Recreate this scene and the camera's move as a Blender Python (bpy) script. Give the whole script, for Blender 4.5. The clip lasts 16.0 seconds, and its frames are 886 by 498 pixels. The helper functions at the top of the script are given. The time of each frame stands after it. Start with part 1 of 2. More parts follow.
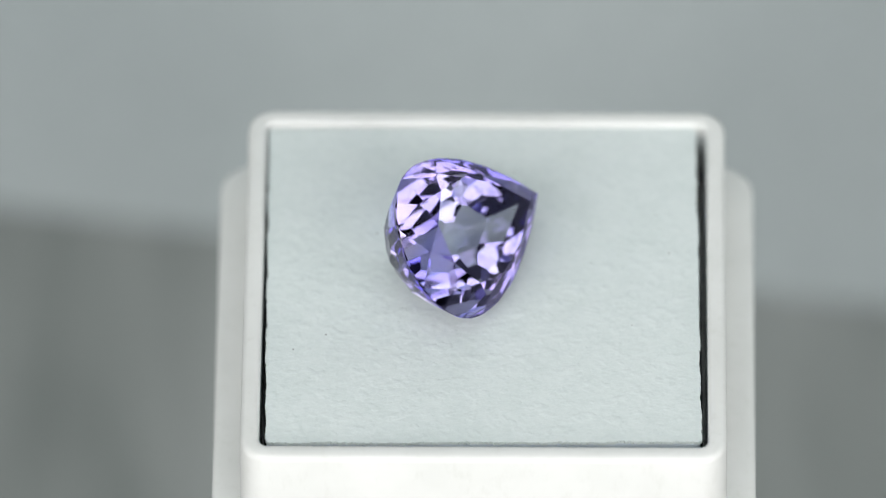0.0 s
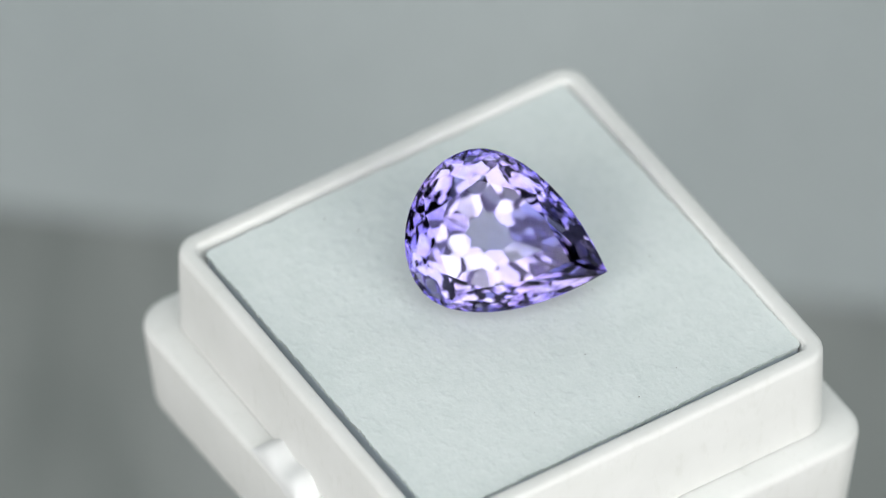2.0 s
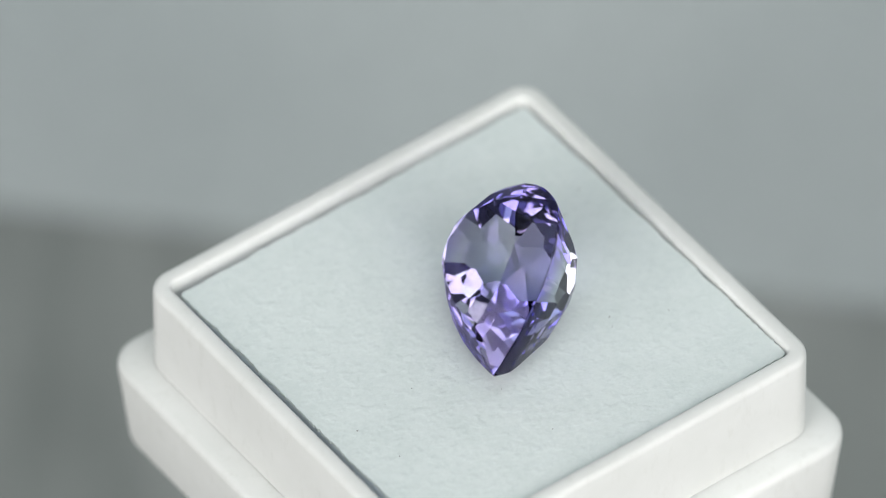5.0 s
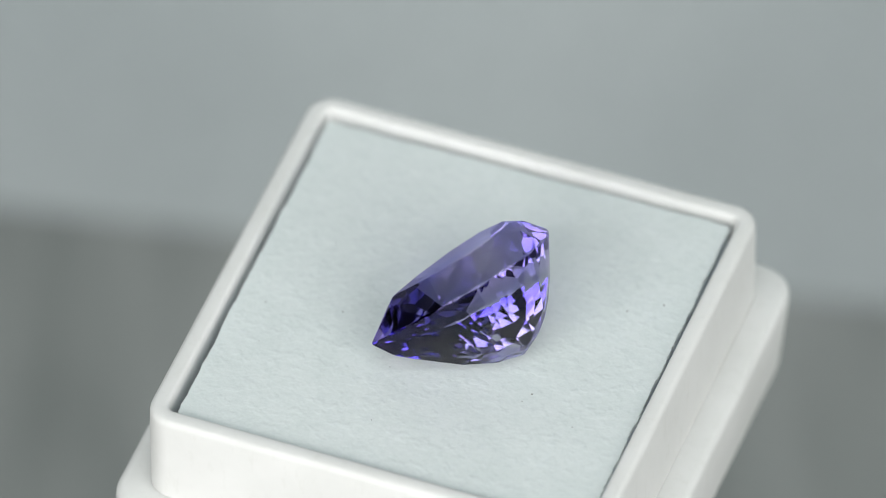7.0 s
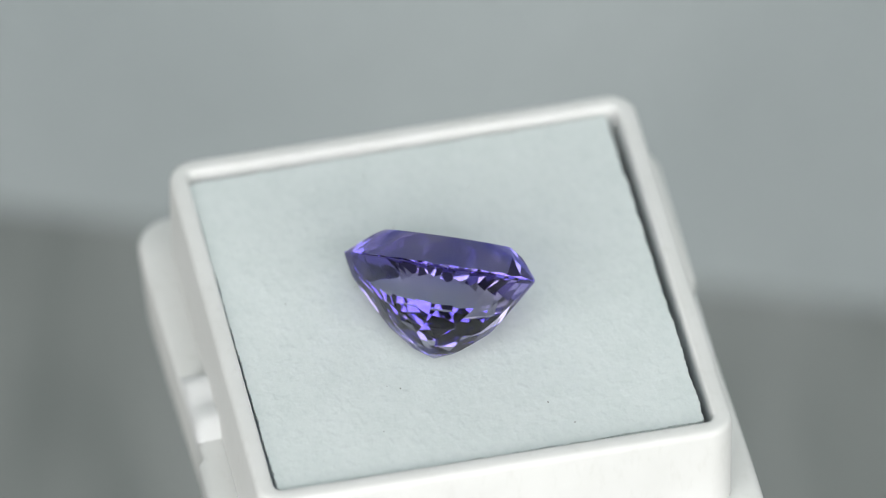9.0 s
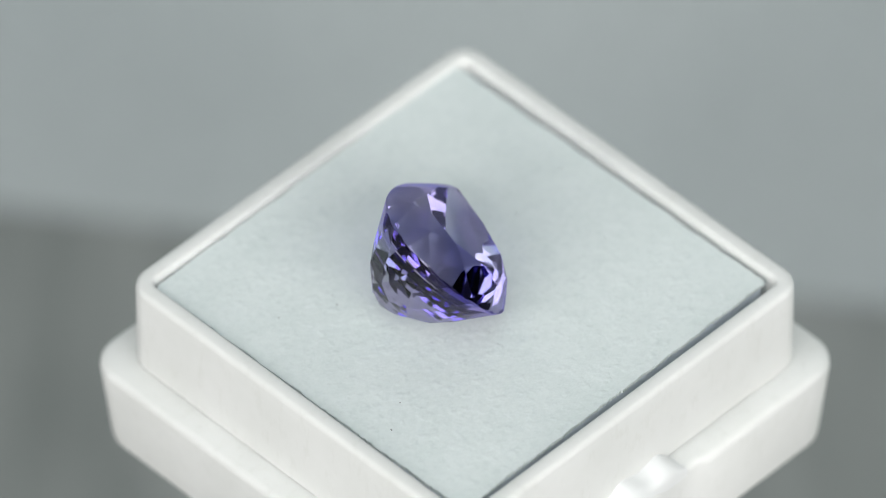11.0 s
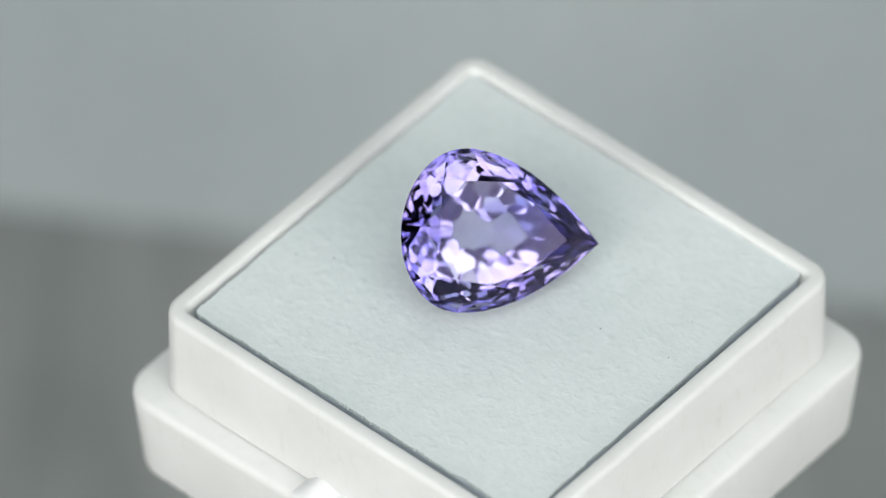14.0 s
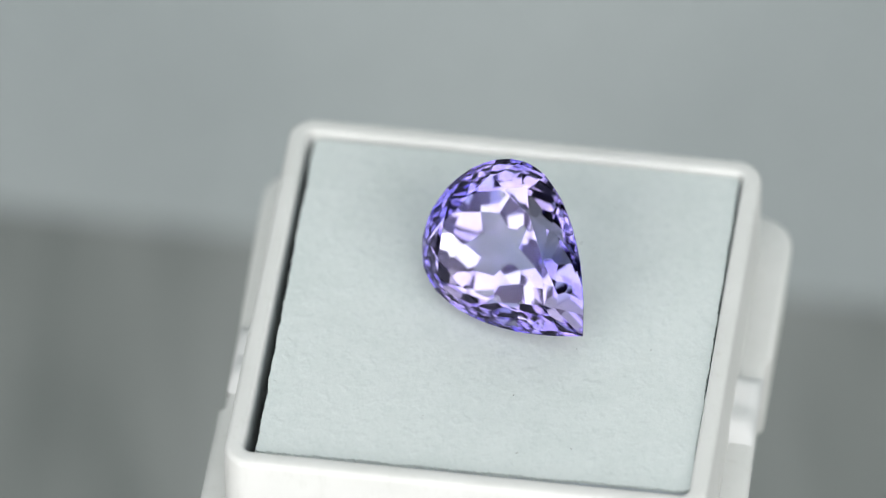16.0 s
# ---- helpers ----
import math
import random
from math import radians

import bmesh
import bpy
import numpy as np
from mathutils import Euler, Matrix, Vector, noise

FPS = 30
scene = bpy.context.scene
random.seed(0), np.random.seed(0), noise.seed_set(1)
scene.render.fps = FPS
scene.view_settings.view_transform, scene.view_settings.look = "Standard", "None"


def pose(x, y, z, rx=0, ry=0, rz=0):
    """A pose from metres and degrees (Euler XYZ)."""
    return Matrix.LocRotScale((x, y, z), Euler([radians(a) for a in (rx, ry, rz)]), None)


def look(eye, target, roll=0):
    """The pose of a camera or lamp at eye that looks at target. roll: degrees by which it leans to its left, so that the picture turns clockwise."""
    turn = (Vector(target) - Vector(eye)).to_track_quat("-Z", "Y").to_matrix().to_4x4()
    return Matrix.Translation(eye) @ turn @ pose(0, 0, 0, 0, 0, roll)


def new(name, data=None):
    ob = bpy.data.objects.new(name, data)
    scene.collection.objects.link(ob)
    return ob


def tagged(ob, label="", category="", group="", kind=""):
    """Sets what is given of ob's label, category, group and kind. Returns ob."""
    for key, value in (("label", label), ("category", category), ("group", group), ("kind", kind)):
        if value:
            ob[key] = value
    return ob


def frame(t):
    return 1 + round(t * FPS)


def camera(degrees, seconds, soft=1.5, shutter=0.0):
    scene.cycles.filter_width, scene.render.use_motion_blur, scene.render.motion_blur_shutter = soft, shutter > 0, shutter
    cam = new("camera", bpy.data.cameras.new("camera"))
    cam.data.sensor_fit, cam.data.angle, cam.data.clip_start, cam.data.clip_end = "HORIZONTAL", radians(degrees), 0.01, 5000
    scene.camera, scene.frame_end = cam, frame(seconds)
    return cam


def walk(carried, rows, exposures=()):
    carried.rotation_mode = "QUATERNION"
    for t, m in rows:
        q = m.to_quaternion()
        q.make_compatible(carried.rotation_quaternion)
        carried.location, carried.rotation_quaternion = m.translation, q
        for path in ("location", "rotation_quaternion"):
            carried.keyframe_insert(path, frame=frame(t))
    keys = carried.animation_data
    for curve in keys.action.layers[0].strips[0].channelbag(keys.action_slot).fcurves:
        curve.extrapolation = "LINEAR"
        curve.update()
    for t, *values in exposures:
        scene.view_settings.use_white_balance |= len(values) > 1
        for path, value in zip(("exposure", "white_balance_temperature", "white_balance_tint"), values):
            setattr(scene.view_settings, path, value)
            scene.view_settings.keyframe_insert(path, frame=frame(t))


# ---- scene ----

SECONDS = 16.0
TURN = 28.5925                      # degrees a second, clockwise from above
MM = 0.001

# ---- camera: a long lens on a stand, looking down on the turntable ----
cam = camera(4.0, SECONDS, soft=0.85)
cam.data.dof.use_dof = True
cam.data.dof.focus_distance = 0.7895
cam.data.dof.aperture_fstop = 20.5
CAMERA_POSE = pose(0.0, -0.54521, 0.57809, 43.5703, 0.1984, -0.0087)
scene.view_settings.exposure = 0.0
walk(cam, [(0.0, CAMERA_POSE), (SECONDS, CAMERA_POSE)])

# ---- world and lamps ----
world = bpy.data.worlds.new("world")
scene.world = world
world.use_nodes = True
world.node_tree.nodes["Background"].inputs["Color"].default_value = (0.75, 0.85, 0.9, 1)
world.node_tree.nodes["Background"].inputs["Strength"].default_value = 0.1


def area_lamp(name, eye, target, sx, sy, watts, colour):
    data = bpy.data.lights.new(name, "AREA")
    data.shape, data.size, data.size_y = "RECTANGLE", sx, sy
    data.energy, data.color = watts, colour
    ob = new(name, data)
    ob.matrix_world = look(eye, target)
    return ob


area_lamp("softbox_light", (-0.22, -0.34, 0.20), (0, 0, 0), 0.38, 0.38, 1.78, (1.0, 0.99, 0.985))
area_lamp("softbox_light", (0.21, -0.345, 0.20), (0, 0, 0), 0.38, 0.38, 1.78, (1.0, 0.99, 0.985))
# unseen fill added overhead to brighten the pad and the gem
area_lamp("overhead_panel_light", (0.0, -0.22, 1.0), (0, 0.0, 0), 0.7, 0.5, 1.85, (0.84, 0.97, 1.0))


# ---- materials ----
def material(name, colour, roughness=0.5, metallic=0.0, shine=0.5):
    m = bpy.data.materials.new(name)
    m.use_nodes = True
    n = m.node_tree.nodes["Principled BSDF"]
    n.inputs["Base Color"].default_value = (*colour, 1)
    n.inputs["Roughness"].default_value = roughness
    n.inputs["Metallic"].default_value = metallic
    n.inputs["Specular IOR Level"].default_value = shine
    return m, m.node_tree, n


def noise_node(tree, scale, detail=4.0, rough=0.6, stretch=None):
    co = tree.nodes.new("ShaderNodeTexCoord")
    nz = tree.nodes.new("ShaderNodeTexNoise")
    nz.inputs["Scale"].default_value = scale
    nz.inputs["Detail"].default_value = detail
    nz.inputs["Roughness"].default_value = rough
    if stretch:
        mp = tree.nodes.new("ShaderNodeMapping")
        mp.inputs["Scale"].default_value = stretch
        tree.links.new(co.outputs["Object"], mp.inputs["Vector"])
        tree.links.new(mp.outputs["Vector"], nz.inputs["Vector"])
    else:
        tree.links.new(co.outputs["Object"], nz.inputs["Vector"])
    return nz


def ramp(tree, source, a, b, lo=0.3, hi=0.7):
    r = tree.nodes.new("ShaderNodeValToRGB")
    r.color_ramp.elements[0].position, r.color_ramp.elements[1].position = lo, hi
    r.color_ramp.elements[0].color, r.color_ramp.elements[1].color = (*a, 1), (*b, 1)
    tree.links.new(source, r.inputs["Fac"])
    return r


def mixed(tree, a, b, fac=1.0, how="MULTIPLY"):
    mx = tree.nodes.new("ShaderNodeMix")
    mx.data_type, mx.blend_type = "RGBA", how
    mx.inputs["Factor"].default_value = fac
    tree.links.new(a, mx.inputs["A"])
    tree.links.new(b, mx.inputs["B"])
    return mx.outputs["Result"]


def bump(tree, shader, source, strength, distance):
    b = tree.nodes.new("ShaderNodeBump")
    b.inputs["Strength"].default_value = strength
    b.inputs["Distance"].default_value = distance
    tree.links.new(source, b.inputs["Height"])
    tree.links.new(b.outputs["Normal"], shader.inputs["Normal"])


def make_plastic():
    m, tree, n = material("white_plastic", (0.84, 0.85, 0.82), 0.55, 0.0, 0.22)
    big = noise_node(tree, 180.0, 3)
    fine = noise_node(tree, 1500.0, 4, 0.6, (1, 1, 0.35))
    c1 = ramp(tree, big.outputs["Fac"], (0.705, 0.714, 0.692), (0.757, 0.764, 0.747))
    c2 = ramp(tree, fine.outputs["Fac"], (0.95, 0.95, 0.94), (1, 1, 1), 0.25, 0.45)
    tree.links.new(mixed(tree, c1.outputs["Color"], c2.outputs["Color"]), n.inputs["Base Color"])
    r = ramp(tree, big.outputs["Fac"], (0.42,) * 3, (0.62,) * 3)
    tree.links.new(r.outputs["Color"], n.inputs["Roughness"])
    bump(tree, n, fine.outputs["Fac"], 0.25, 0.00004)
    return m


def make_pad():
    m, tree, n = material("pad_paper", (0.68, 0.73, 0.73), 0.85)
    fibre = noise_node(tree, 2300.0, 6, 0.65, (0.9, 1.05, 1))
    clump = noise_node(tree, 420.0, 5, 0.6)
    wide = noise_node(tree, 70.0, 3)
    c1 = ramp(tree, wide.outputs["Fac"], (0.665, 0.724, 0.716), (0.703, 0.758, 0.748))
    c2 = ramp(tree, fibre.outputs["Fac"], (0.93, 0.94, 0.94), (1, 1, 1), 0.30, 0.55)
    c3 = ramp(tree, clump.outputs["Fac"], (0.95, 0.96, 0.955), (1, 1, 1), 0.3, 0.6)
    tree.links.new(mixed(tree, mixed(tree, c1.outputs["Color"], c2.outputs["Color"]), c3.outputs["Color"]), n.inputs["Base Color"])
    crumb = noise_node(tree, 1000.0, 2, 0.5, (0.9, 1.0, 1))
    grain = ramp(tree, crumb.outputs["Fac"], (0, 0, 0), (1, 1, 1), 0.52, 0.72)
    rough = mixed(tree, fibre.outputs["Color"], clump.outputs["Color"], 0.5, "ADD")
    height = mixed(tree, rough, grain.outputs["Color"], 0.6, "ADD")
    bump(tree, n, height, 0.72, 0.00006)
    return m


def make_foam(colour):
    m, tree, n = material("pad_core", colour, 0.9)
    nz = noise_node(tree, 1800.0, 4)
    bump(tree, n, nz.outputs["Fac"], 0.6, 0.0001)
    return m


def make_gem(name, blues, plums, pales):
    """Violet crystal: deep blue-violet and plum near the girdle, paling to grey-green at the culet in place of light
    absorbed along its path; each pass tints the light.
    """
    m = bpy.data.materials.new(name)
    m.use_nodes = True
    tree = m.node_tree
    tree.nodes.clear()
    out = tree.nodes.new("ShaderNodeOutputMaterial")
    inside = tree.nodes.new("ShaderNodeBsdfRefraction")
    gloss = tree.nodes.new("ShaderNodeBsdfGlossy")
    share = tree.nodes.new("ShaderNodeFresnel")
    blend = tree.nodes.new("ShaderNodeMixShader")
    inside.inputs["IOR"].default_value = share.inputs["IOR"].default_value = 1.69
    inside.inputs["Roughness"].default_value = gloss.inputs["Roughness"].default_value = 0.0
    zone = noise_node(tree, 160.0, 1)
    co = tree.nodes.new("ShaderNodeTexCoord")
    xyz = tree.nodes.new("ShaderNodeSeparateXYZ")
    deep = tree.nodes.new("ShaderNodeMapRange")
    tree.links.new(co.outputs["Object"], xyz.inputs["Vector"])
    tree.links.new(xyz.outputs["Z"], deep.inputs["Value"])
    # fade with depth: light lost along its path, put into the colour
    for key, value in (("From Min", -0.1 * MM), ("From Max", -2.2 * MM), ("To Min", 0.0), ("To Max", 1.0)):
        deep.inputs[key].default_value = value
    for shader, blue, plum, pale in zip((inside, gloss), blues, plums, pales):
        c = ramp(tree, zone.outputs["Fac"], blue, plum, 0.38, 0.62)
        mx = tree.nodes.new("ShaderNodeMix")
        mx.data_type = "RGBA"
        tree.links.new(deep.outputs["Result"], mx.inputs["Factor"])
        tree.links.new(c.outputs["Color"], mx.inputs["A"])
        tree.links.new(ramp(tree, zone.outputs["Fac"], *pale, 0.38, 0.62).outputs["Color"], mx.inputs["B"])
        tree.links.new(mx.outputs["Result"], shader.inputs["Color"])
    tree.links.new(share.outputs["Fac"], blend.inputs["Fac"])
    tree.links.new(inside.outputs["BSDF"], blend.inputs[1])
    tree.links.new(gloss.outputs["BSDF"], blend.inputs[2])
    tree.links.new(blend.outputs["Shader"], out.inputs["Surface"])
    return m


def make_cloth(name, dark, light, scale, stretch=(1.6, 0.6, 1)):
    m, tree, n = material(name, light, 0.9)
    wide = noise_node(tree, scale, 3, 0.5, stretch)
    fine = noise_node(tree, 900.0, 4)
    c1 = ramp(tree, wide.outputs["Fac"], dark, light, 0.3, 0.7)
    c2 = ramp(tree, fine.outputs["Fac"], (0.85,) * 3, (1, 1, 1))
    tree.links.new(mixed(tree, c1.outputs["Color"], c2.outputs["Color"]), n.inputs["Base Color"])
    bump(tree, n, fine.outputs["Fac"], 0.4, 0.0002)
    return m


PLASTIC = make_plastic()
PAD = make_pad()
FOAM = make_foam((0.66, 0.73, 0.80))
GAP_BLACK = make_foam((0.016, 0.018, 0.022))
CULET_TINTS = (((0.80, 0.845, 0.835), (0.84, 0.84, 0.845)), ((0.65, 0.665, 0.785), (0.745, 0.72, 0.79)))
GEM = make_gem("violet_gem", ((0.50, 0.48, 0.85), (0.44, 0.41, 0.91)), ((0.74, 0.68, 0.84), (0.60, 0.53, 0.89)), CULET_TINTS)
# paler copy for the table: the light's short path put into its tint
TABLE_GEM = make_gem("violet_gem_short_path", ((0.74, 0.75, 0.835), (0.44, 0.41, 0.91)), ((0.79, 0.78, 0.83), (0.60, 0.53, 0.89)), CULET_TINTS)
CLEAR_PLASTIC = material("glossy_plastic", (0.77, 0.78, 0.775), 0.36)[0]
DUST = material("dust", (0.16, 0.16, 0.15), 0.9)[0]
TABLE_CLOTH = make_cloth("grey_cloth", (0.20, 0.216, 0.208), (0.44, 0.456, 0.438), 42.0, (1.7, 0.3, 1))
BOARD = make_cloth("grey_board", (0.375, 0.424, 0.433), (0.475, 0.525, 0.531), 12.0)
WALL_PAINT = make_cloth("wall_paint", (0.22, 0.225, 0.23), (0.27, 0.275, 0.28), 2.0)
CEILING_PAINT = make_cloth("ceiling_paint", (0.42, 0.43, 0.43), (0.48, 0.49, 0.49), 2.0)
DARK_METAL = material("dark_metal", (0.08, 0.08, 0.085), 0.4, 0.8)[0]


# ---- mesh helpers ----
def rounded_loop(hx, hy, r, z, n=8, cx=0.0, cy=0.0):
    """A rounded rectangle, anticlockwise, in metres."""
    pts = []
    for k, (sx, sy) in enumerate(((1, 1), (-1, 1), (-1, -1), (1, -1))):
        for i in range(n + 1):
            a = radians(90 * k + 90 * i / n)
            pts.append((cx + sx * (hx - r) + r * math.cos(a), cy + sy * (hy - r) + r * math.sin(a), z))
    return pts


def loft(bm, loops, cap_first=True, cap_last=True):
    rings = [[bm.verts.new(p) for p in loop] for loop in loops]
    for a, b in zip(rings, rings[1:]):
        n = len(a)
        for i in range(n):
            bm.faces.new((a[i], a[(i + 1) % n], b[(i + 1) % n], b[i]))
    if cap_first:
        bm.faces.new(rings[0][::-1])
    if cap_last:
        bm.faces.new(rings[-1])
    return rings


def mesh_of(name, bm, mat, smooth=True):
    bmesh.ops.recalc_face_normals(bm, faces=bm.faces[:])
    me = bpy.data.meshes.new(name)
    bm.to_mesh(me)
    bm.free()
    me.materials.append(mat)
    if smooth:
        for p in me.polygons:
            p.use_smooth = True
        me.set_sharp_from_angle(angle=radians(50))
    return me


def part(name, bm, mat, parent, label="", smooth=True):
    ob = new(name, mesh_of(name, bm, mat, smooth))
    ob.parent = parent
    if label:
        tagged(ob, label)
    return ob


def block(bm, x0, x1, y0, y1, z0, z1):
    v = [bm.verts.new((x, y, z)) for z in (z0, z1) for x, y in ((x0, y0), (x1, y0), (x1, y1), (x0, y1))]
    for f in ((3, 2, 1, 0), (4, 5, 6, 7), (0, 1, 5, 4), (1, 2, 6, 5), (2, 3, 7, 6), (3, 0, 4, 7)):
        bm.faces.new([v[i] for i in f])


# ---- the place: table, backdrop board, added unseen room ----
TABLE_Z = -0.070
FLOOR_Z = -0.82


def slab(name, x0, x1, y0, y1, z0, z1, mat, label, category):
    bm = bmesh.new()
    block(bm, x0, x1, y0, y1, z0, z1)
    ob = new(name, mesh_of(name, bm, mat, False))
    return tagged(ob, label, category, kind="structure")


# unseen shell, added for bounced light and dark reflections in the gem
slab("floor", -1.6, 1.6, -1.8, 1.6, FLOOR_Z - 0.1, FLOOR_Z, WALL_PAINT, "unseen dark grey floor of a room added for bounced light", "floor")
slab("ceiling", -1.6, 1.6, -1.8, 1.6, 1.7, 1.8, CEILING_PAINT, "unseen grey ceiling of a room added for bounced light", "ceiling")
slab("wall_north", -1.6, 1.6, 1.6, 1.7, FLOOR_Z, 1.7, WALL_PAINT, "unseen dark grey wall, added for the gem's dark reflections", "wall")
slab("wall_south", -1.6, 1.6, -1.9, -1.8, FLOOR_Z, 1.7, WALL_PAINT, "unseen dark grey wall, added for the gem's dark reflections", "wall")
slab("wall_west", -1.7, -1.6, -1.9, 1.7, FLOOR_Z, 1.7, WALL_PAINT, "unseen dark grey wall, added for the gem's dark reflections", "wall")
slab("wall_east", 1.6, 1.7, -1.9, 1.7, FLOOR_Z, 1.7, WALL_PAINT, "unseen dark grey wall, added for the gem's dark reflections", "wall")


def make_table():
    ob = tagged(new("table"), "table under a dark grey cloth, out of focus", "table")
    ob.location = (0, 0, FLOOR_Z)
    top = TABLE_Z - FLOOR_Z
    bm = bmesh.new()
    loft(bm, [rounded_loop(0.5, 0.4, 0.02, top - 0.03), rounded_loop(0.5, 0.4, 0.02, top - 0.003),
              rounded_loop(0.497, 0.397, 0.018, top)])
    part("tabletop", bm, TABLE_CLOTH, ob, "dark grey cloth-covered top")
    for sx in (-1, 1):
        for sy in (-1, 1):
            bm = bmesh.new()
            loft(bm, [rounded_loop(0.02, 0.02, 0.004, 0, 4, sx * 0.45, sy * 0.35),
                      rounded_loop(0.025, 0.025, 0.004, top - 0.03, 4, sx * 0.45, sy * 0.35)])
            part("leg", bm, DARK_METAL, ob)
    return ob


def make_board():
    bm = bmesh.new()
    loft(bm, [rounded_loop(0.30, 0.002, 0.001, 0.0, 3), rounded_loop(0.30, 0.002, 0.001, 0.22, 3)])
    ob = new("backdrop_board", mesh_of("backdrop_board", bm, BOARD))
    ob.matrix_world = pose(0, 0.0723, TABLE_Z, 0, 0, -9.0)
    return tagged(ob, "light grey card standing upright behind, out of focus", "backdrop")


make_table()
make_board()


# ---- turntable ----
def make_turntable():
    ob = tagged(new("turntable"), "small dark rotating pedestal under the white box", "turntable")
    ob.location = (0, 0, TABLE_Z)

    def disc(r0, r1, z0, z1):
        bm = bmesh.new()
        loops = []
        for r, z in ((r0, z0), (r1, z1 - 0.0006), (r1 - 0.0006, z1)):
            loops.append([(r * math.cos(radians(a)), r * math.sin(radians(a)), z) for a in range(0, 360, 8)])
        loft(bm, loops)
        return bm
    part("foot", disc(0.015, 0.014, 0.0, 0.006), DARK_METAL, ob)
    part("column", disc(0.008, 0.008, 0.006, 0.050), DARK_METAL, ob)
    part("platform", disc(0.010, 0.010, 0.050, -TABLE_Z + BOX_BOTTOM), DARK_METAL, ob)
    return ob


# ---- display box ----
BOX_X, BOX_Y = 0.712 * MM, 1.474 * MM       # middle of the box beside the turning axis
BOX_BOTTOM = -13.4 * MM
PAD_TALL = 4.98 * MM


def make_box():
    ob = tagged(new("gem_box"), "small square white plastic gem display box, open, with a paper pad", "display box")
    ob.location = (BOX_X, BOX_Y, BOX_BOTTOM)
    up = -BOX_BOTTOM

    def loop(h, r, z):
        return rounded_loop(h * MM, h * MM, r * MM, up + z * MM, 10)
    bm = bmesh.new()
    loft(bm, [loop(14.95, 1.8, -6.45), loop(15.14, 1.75, -6.3), loop(15.1, 1.7, -0.05), loop(15.05, 1.65, 0.2),
              loop(14.92, 1.55, 0.36), loop(14.75, 1.45, 0.42), loop(14.15, 0.75, 0.42), loop(14.02, 0.65, 0.38),
              loop(13.94, 0.6, 0.26), loop(13.9, 0.55, -5.0)])
    part("tray", bm, PLASTIC, ob)
    bm = bmesh.new()

    def base_loop(h, r, z):
        """The lower shell, with a shallow thumb recess, stepped at one end, along two of its sides."""
        pts = []
        for k, (x, y, height) in enumerate(loop(h, r, z)):
            pts.append((x, y, height))
            if k in (10, 32):
                side = 1 if k == 10 else -1
                for a, d in ((12.0, 0.0), (7.0, 0.1), (2.0, 0.24), (-1.5, 0.33), (-4.1, 0.36), (-4.5, 0.0)):
                    pts.append((side * a * MM, side * (h - d) * MM, height))
        return pts
    loft(bm, [base_loop(16.1, 2.0, -13.4), base_loop(16.4, 2.1, -13.25), base_loop(16.5, 2.2, -12.9),
              base_loop(17.0, 2.4, -7.1), base_loop(16.97, 2.4, -6.75), base_loop(16.82, 2.3, -6.55),
              base_loop(16.5, 2.2, -6.47), base_loop(15.6, 2.0, -6.45), base_loop(14.7, 1.8, -6.46)])
    part("base", bm, PLASTIC, ob)
    # moulded catches with a dished top in the middle of the recessed sides
    for side in (-1, 1):
        bm = bmesh.new()
        rows = []
        for i in range(13):
            across = -1 + i / 6
            swell = 0.0 if i in (0, 12) else min(1.0, 0.55 + 0.75 * abs(across), 2.4 * (1 - abs(across)))
            row = []
            for y, rise in ((14.95, 1.15), (15.6, 1.1), (16.0, 1.0), (16.35, 0.8), (16.55, 0.5), (16.66, 0.15), (16.68, -0.6)):
                row.append(bm.verts.new(((0.1 + 2.9 * across) * MM, side * y * MM, up + (-6.5 + rise * (swell if rise > 0 else 1)) * MM)))
            rows.append(row)
        for a, b in zip(rows, rows[1:]):
            for k in range(6):
                bm.faces.new((a[k], a[k + 1], b[k + 1], b[k]))
        me = mesh_of("latch", bm, CLEAR_PLASTIC, False)
        for p in me.polygons:
            p.use_smooth = True
        latch = new("latch", me)
        latch.parent = ob
        tagged(latch, "small glossy moulded catch")
    return ob


def ragged_outline(hx, hy, r, z, jitter, rng):
    """A rounded rectangle cut by hand: many short steps with small frays."""
    corners = rounded_loop(hx, hy, r, z, 5)
    pts = []
    for a, b in zip(corners, corners[1:] + corners[:1]):
        d = math.dist(a, b)
        n = max(1, int(d / (0.09 * MM)))
        for i in range(n):
            k = i / n
            x, y = a[0] + (b[0] - a[0]) * k, a[1] + (b[1] - a[1]) * k
            j = jitter * (0.25 + noise.noise((x * 700, y * 700, 3.1)) * 0.9 + rng.uniform(-0.5, 0.5))
            s = 1 + j / hx
            pts.append((x * s, y * s, z))
    return pts


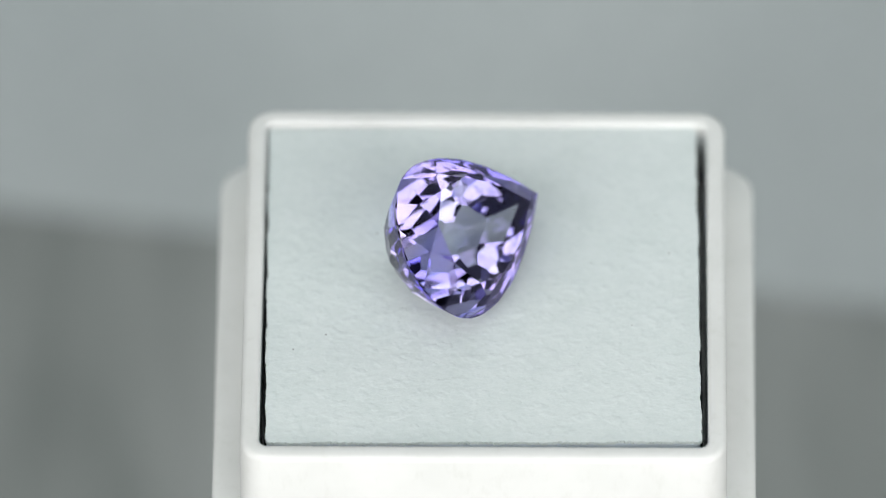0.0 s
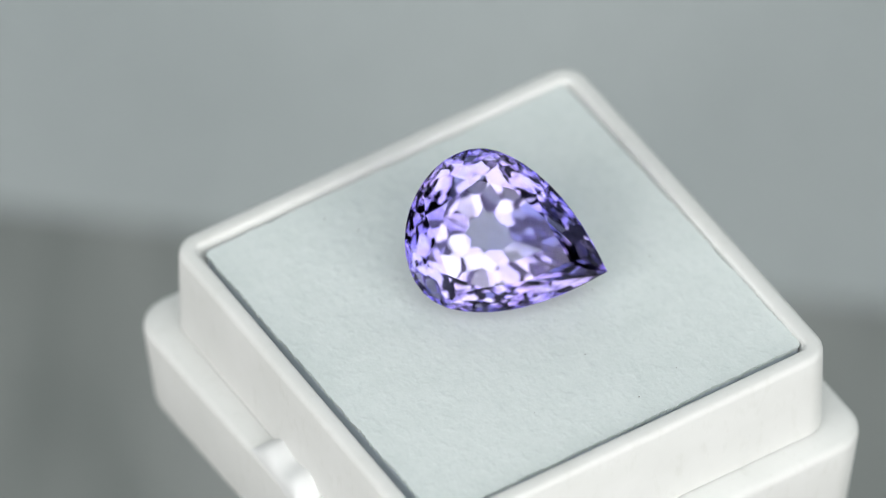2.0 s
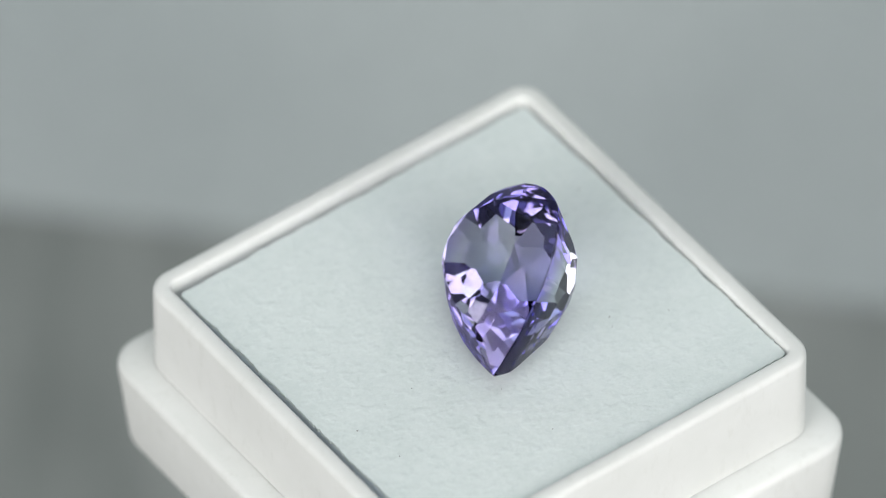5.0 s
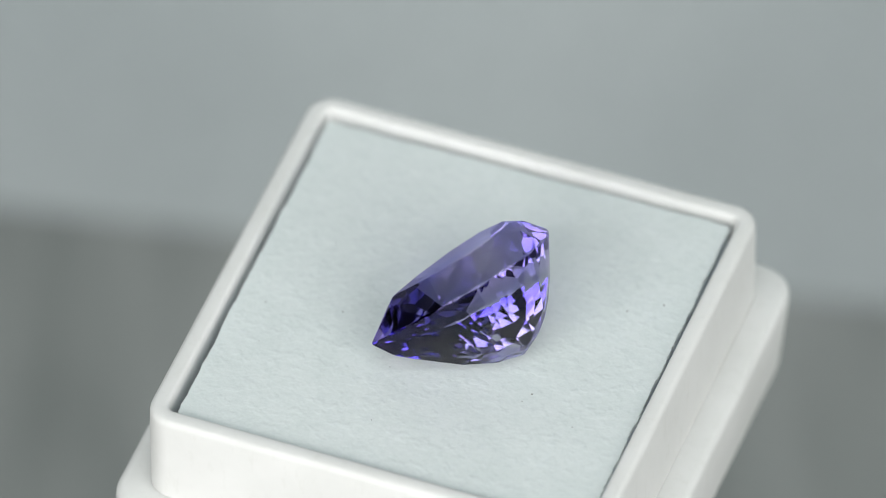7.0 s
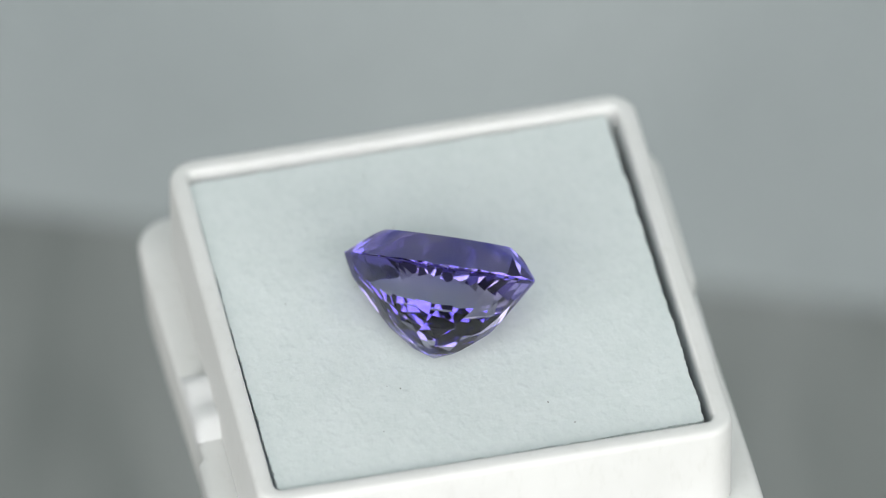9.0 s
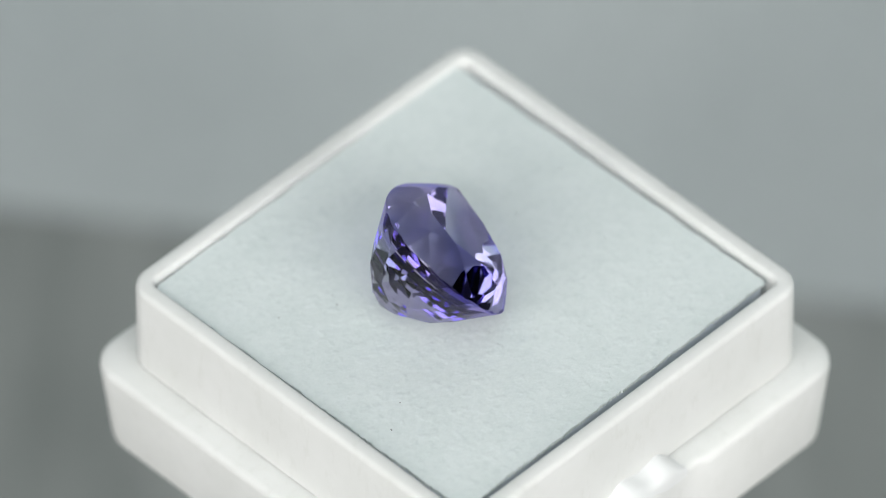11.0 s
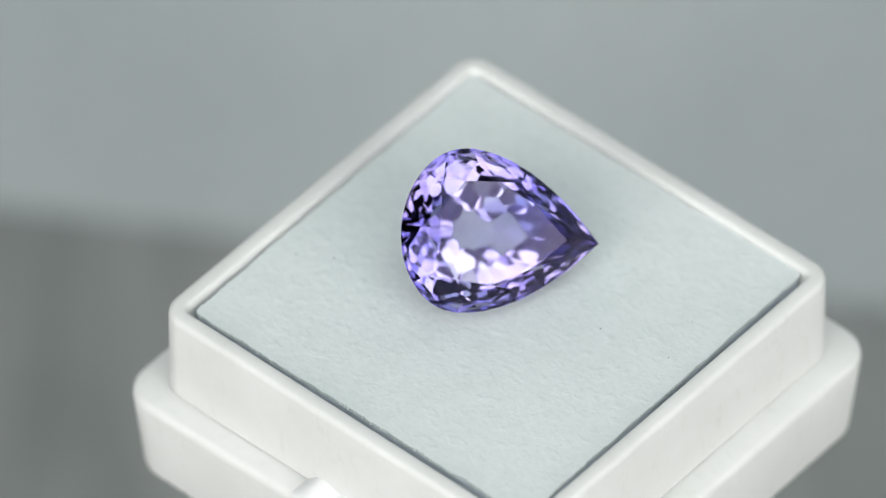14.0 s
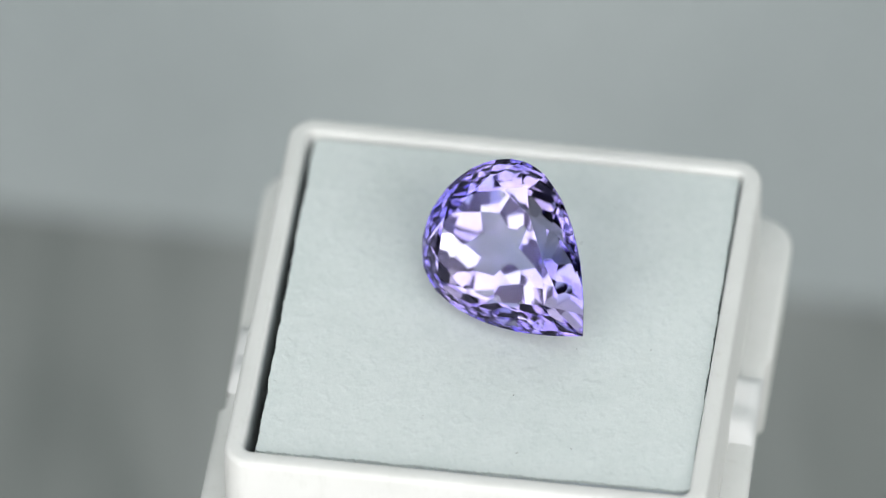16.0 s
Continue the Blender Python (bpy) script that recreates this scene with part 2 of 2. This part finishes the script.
def make_pad_thing():
    ob = tagged(new("gem_pad"), "pale blue-grey paper-faced foam pad lying in the white box", "pad")
    ob.location = (0.587 * MM, 1.749 * MM, -PAD_TALL)
    rng = random.Random(4)
    top = ragged_outline(13.5 * MM, 13.5 * MM, 0.35 * MM, PAD_TALL, 0.10 * MM, rng)
    low = [(x, y, PAD_TALL - 0.26 * MM) for x, y, z in top]
    bm = bmesh.new()
    loft(bm, [low, top])
    part("paper_face", bm, PAD, ob, "", False)
    bm = bmesh.new()
    loft(bm, [rounded_loop(13.46 * MM, 13.46 * MM, 0.35 * MM, 3.3 * MM), rounded_loop(13.46 * MM, 13.46 * MM, 0.35 * MM, PAD_TALL - 0.27 * MM)])
    part("foam_core", bm, FOAM, ob)
    # added black layer, widened into the gap, stands in for its deep shade
    bm = bmesh.new()
    loft(bm, [rounded_loop(13.7 * MM, 13.7 * MM, 0.4 * MM, 0), rounded_loop(13.7 * MM, 13.7 * MM, 0.4 * MM, 0.9 * MM),
              rounded_loop(13.46 * MM, 13.46 * MM, 0.35 * MM, 1.0 * MM), rounded_loop(13.46 * MM, 13.46 * MM, 0.35 * MM, 3.29 * MM)])
    part("black_backing", bm, GAP_BLACK, ob, "black layer under the pad, added to darken the gap round it")
    # dark fibres and dust caught on the paper
    bm = bmesh.new()
    spots = ((11.5, 7.6), (9.9, -1.9), (12.3, 4.3), (-5.7, 6.83), (-6.07, 6.05), (-9.38, 7.84), (3.04, 6.89), (2.57, 11.5),
             (7.46, 3.46), (-9.24, -2.65), (-11.27, -3.9))
    for x, y in spots:
        a, s = rng.uniform(0, 3.1), rng.uniform(0.035, 0.075)
        u, w = (math.cos(a) * s, math.sin(a) * s), (-math.sin(a) * s * 0.55, math.cos(a) * s * 0.55)
        base = (x - 0.587, y - 1.749)
        ring = [((base[0] + u[0] * c + w[0] * d) * MM, (base[1] + u[1] * c + w[1] * d) * MM)
                for c, d in ((1, 0.1), (0.4, 1), (-0.7, 0.7), (-1, -0.3), (0.1, -1))]
        loft(bm, [[(px, py, PAD_TALL) for px, py in ring], [(px, py, PAD_TALL + 0.03 * MM) for px, py in ring]])
    tagged(part("dust_specks", bm, DUST, ob, "dark dust specks and fibres", False), kind="stuff")
    return ob


# ---- the gem ----
A, B, HALF, POWER = 4.047, 9.001, 5.149, 1.901      # round end, point, half width, mm
CROWN, TABLE_SHARE, TABLE_X = 1.787, 0.661, 1.033
DEPTH, CULET_X = 6.12, 1.341
GIRDLE = 0.05


def girdle_table():
    pts = []
    for i in range(400):
        x = B * (1 - i / 400)
        pts.append((x, HALF * (1 - (x / B) ** POWER)))
    for i in range(301):
        a = math.pi / 2 + math.pi / 2 * i / 300
        pts.append((A * math.cos(a), HALF * math.sin(a)))
    run = [0.0]
    for p, q in zip(pts, pts[1:]):
        run.append(run[-1] + math.dist(p, q))
    return pts, run


G_POINTS, G_RUN = girdle_table()


def girdle(u):
    """The pear outline: u = 0 at the point, 0.5 at the middle of the round end."""
    u = u % 1.0
    side = 1 if u <= 0.5 else -1
    s = (u if u <= 0.5 else 1 - u) * 2 * G_RUN[-1]
    i = min(max(np.searchsorted(G_RUN, s), 1), len(G_RUN) - 1)
    k = (s - G_RUN[i - 1]) / (G_RUN[i] - G_RUN[i - 1])
    (x0, y0), (x1, y1) = G_POINTS[i - 1], G_POINTS[i]
    return x0 + (x1 - x0) * k, side * (y0 + (y1 - y0) * k)


def inset(u, share, mid):
    x, y = girdle(u)
    return mid + (x - mid) * share, y * share


def cut_stone(planes):
    """The convex solid inside all planes (name, point, outward normal): one flat facet for each plane that shows."""
    facets = []
    for name, p, n in planes:
        side = n.orthogonal().normalized()
        other = n.cross(side)
        poly = [p + side * (40 * c) + other * (40 * d) for c, d in ((1, 1), (-1, 1), (-1, -1), (1, -1))]
        for _, q, m in planes:
            if m is n:
                continue
            kept = []
            for v, w in zip(poly, poly[1:] + poly[:1]):
                dv, dw = (v - q).dot(m), (w - q).dot(m)
                if dv <= 0:
                    kept.append(v)
                if dv * dw < 0:
                    kept.append(v.lerp(w, dv / (dv - dw)))
            poly = kept
            if len(poly) < 3:
                break
        clean = [v for v, w in zip(poly, poly[1:] + poly[:1]) if (v - w).length > 1e-5]
        if len(clean) > 2:
            facets.append((name, clean))
    return facets


def make_gem_thing():
    """Every facet is a plane ground on the stone: table, stars, kites, upper halves, girdle, and five rows under it."""
    ob = tagged(new("gemstone"), "pear-cut transparent violet-blue gemstone lying tilted on the pad", "gemstone")
    rng = random.Random(7)
    core = Vector((CULET_X, 0, -1.0))
    planes = []

    def plane_of(name, a, b, c, tilt=0.0):
        n = (b - a).cross(c - a).normalized()
        if n.dot(a - core) < 0:
            n = -n
        if tilt:
            n = (n + Vector([rng.uniform(-tilt, tilt) for _ in range(3)])).normalized()
        planes.append((name, a, n))

    def at_height(xy, z):
        return Vector((xy[0], xy[1], z))
    mains = [0.0, 0.125, 0.245, 0.345, 0.445, 0.555, 0.655, 0.755, 0.875]
    count = len(mains)
    steps = []
    for i in range(count):
        gap = (mains[i + 1] if i + 1 < count else 1.0) - mains[i]
        steps += [mains[i] + gap * k / 4 for k in range(4)]
    table = [at_height(inset(u, TABLE_SHARE, TABLE_X), CROWN) for u in mains]
    star = [at_height(inset(steps[4 * i + 2], 0.805, TABLE_X * 0.7), CROWN * 0.70) for i in range(count)]
    top = [at_height(girdle(u), GIRDLE) for u in steps]
    planes.append(("table_facet", table[0], Vector((0, 0, 1))))
    for i in range(count):
        plane_of("crown", table[i], star[i], table[(i + 1) % count])
        along = (Vector(girdle(mains[i] + 0.004)) - Vector(girdle(mains[i] - 0.004))).to_3d()
        plane_of("crown", table[i], top[4 * i], table[i] + along)
        for k in (0, 2):
            plane_of("crown", star[i], top[4 * i + k], top[(4 * i + k + 2) % len(top)])
    for a, b in zip(top, top[1:] + top[:1]):
        plane_of("girdle", a, b, a - Vector((0, 0, 1)))

    # pavilion: rows of diamonds, each row set half a step round from the one above
    even, odd = steps[2::4] + steps[4::4], steps[1::2]
    rows = ((odd, 1.0, 0.0, 0.85, 0.225), (even, 0.885, 0.172, 0.66, 0.49), ([0.05, *mains[1:], 0.95], 0.70, 0.430, 0.46, 0.695),
            (steps[2::4], 0.49, 0.665, 0.22, 0.855), (mains[1:], 0.23, 0.848, 0.0, 0.94))
    for us, s0, d0, s1, d1 in rows:
        for u in us:
            near = 0.45 * math.exp(-(min(u, 1 - u) / 0.07) ** 2)
            a, b = [at_height(inset(u, s, CULET_X), -GIRDLE - d * DEPTH * (1 + near * min(1, max(0, (s - 0.7) / 0.15))))
                    for s, d in ((s0, d0), (s1, d1))]
            along = Vector(girdle(u + 0.004)) - Vector(girdle(u - 0.004))
            plane_of("pavilion", a, b, a + along.to_3d(), 0.016)
    pieces = {name: bmesh.new() for name in ("table_facet", "crown", "girdle", "pavilion")}
    for name, corners in cut_stone(planes):
        bm = pieces[name]
        bm.faces.new([bm.verts.new(c * MM) for c in corners])
    for name, bm in pieces.items():
        bmesh.ops.remove_doubles(bm, verts=bm.verts[:], dist=2e-7)
        bm.normal_update()
        turned = [f for f in bm.faces if f.normal.dot(f.calc_center_median() - core * MM) < 0]
        bmesh.ops.reverse_faces(bm, faces=turned)
        me = bpy.data.meshes.new(name)
        bm.to_mesh(me)
        bm.free()
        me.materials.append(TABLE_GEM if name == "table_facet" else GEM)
        new(name, me).parent = ob
    return ob


GEM_POSE = pose(-1.565 * MM, 0.830 * MM, 5.113 * MM, 45.9686, 17.2772, 49.4659)

turntable = make_turntable()
gem_box = make_box()
gem_pad = make_pad_thing()
gemstone = make_gem_thing()
low_z = min((GEM_POSE @ v.co).z for child in gemstone.children for v in child.data.vertices)
GEM_POSE = Matrix.Translation((0, 0, -low_z)) @ GEM_POSE


def motions():
    """The turntable carries box, pad and gem round at an even pace."""
    for ob, start in ((turntable, pose(0, 0, TABLE_Z)), (gem_box, pose(BOX_X, BOX_Y, BOX_BOTTOM, 0, 0, -0.55)),
                      (gem_pad, pose(0.587 * MM, 1.749 * MM, -PAD_TALL)), (gemstone, GEM_POSE)):
        walk(ob, [(k * 0.25, pose(0, 0, 0, 0, 0, -TURN * k * 0.25) @ start) for k in range(65)])


motions()
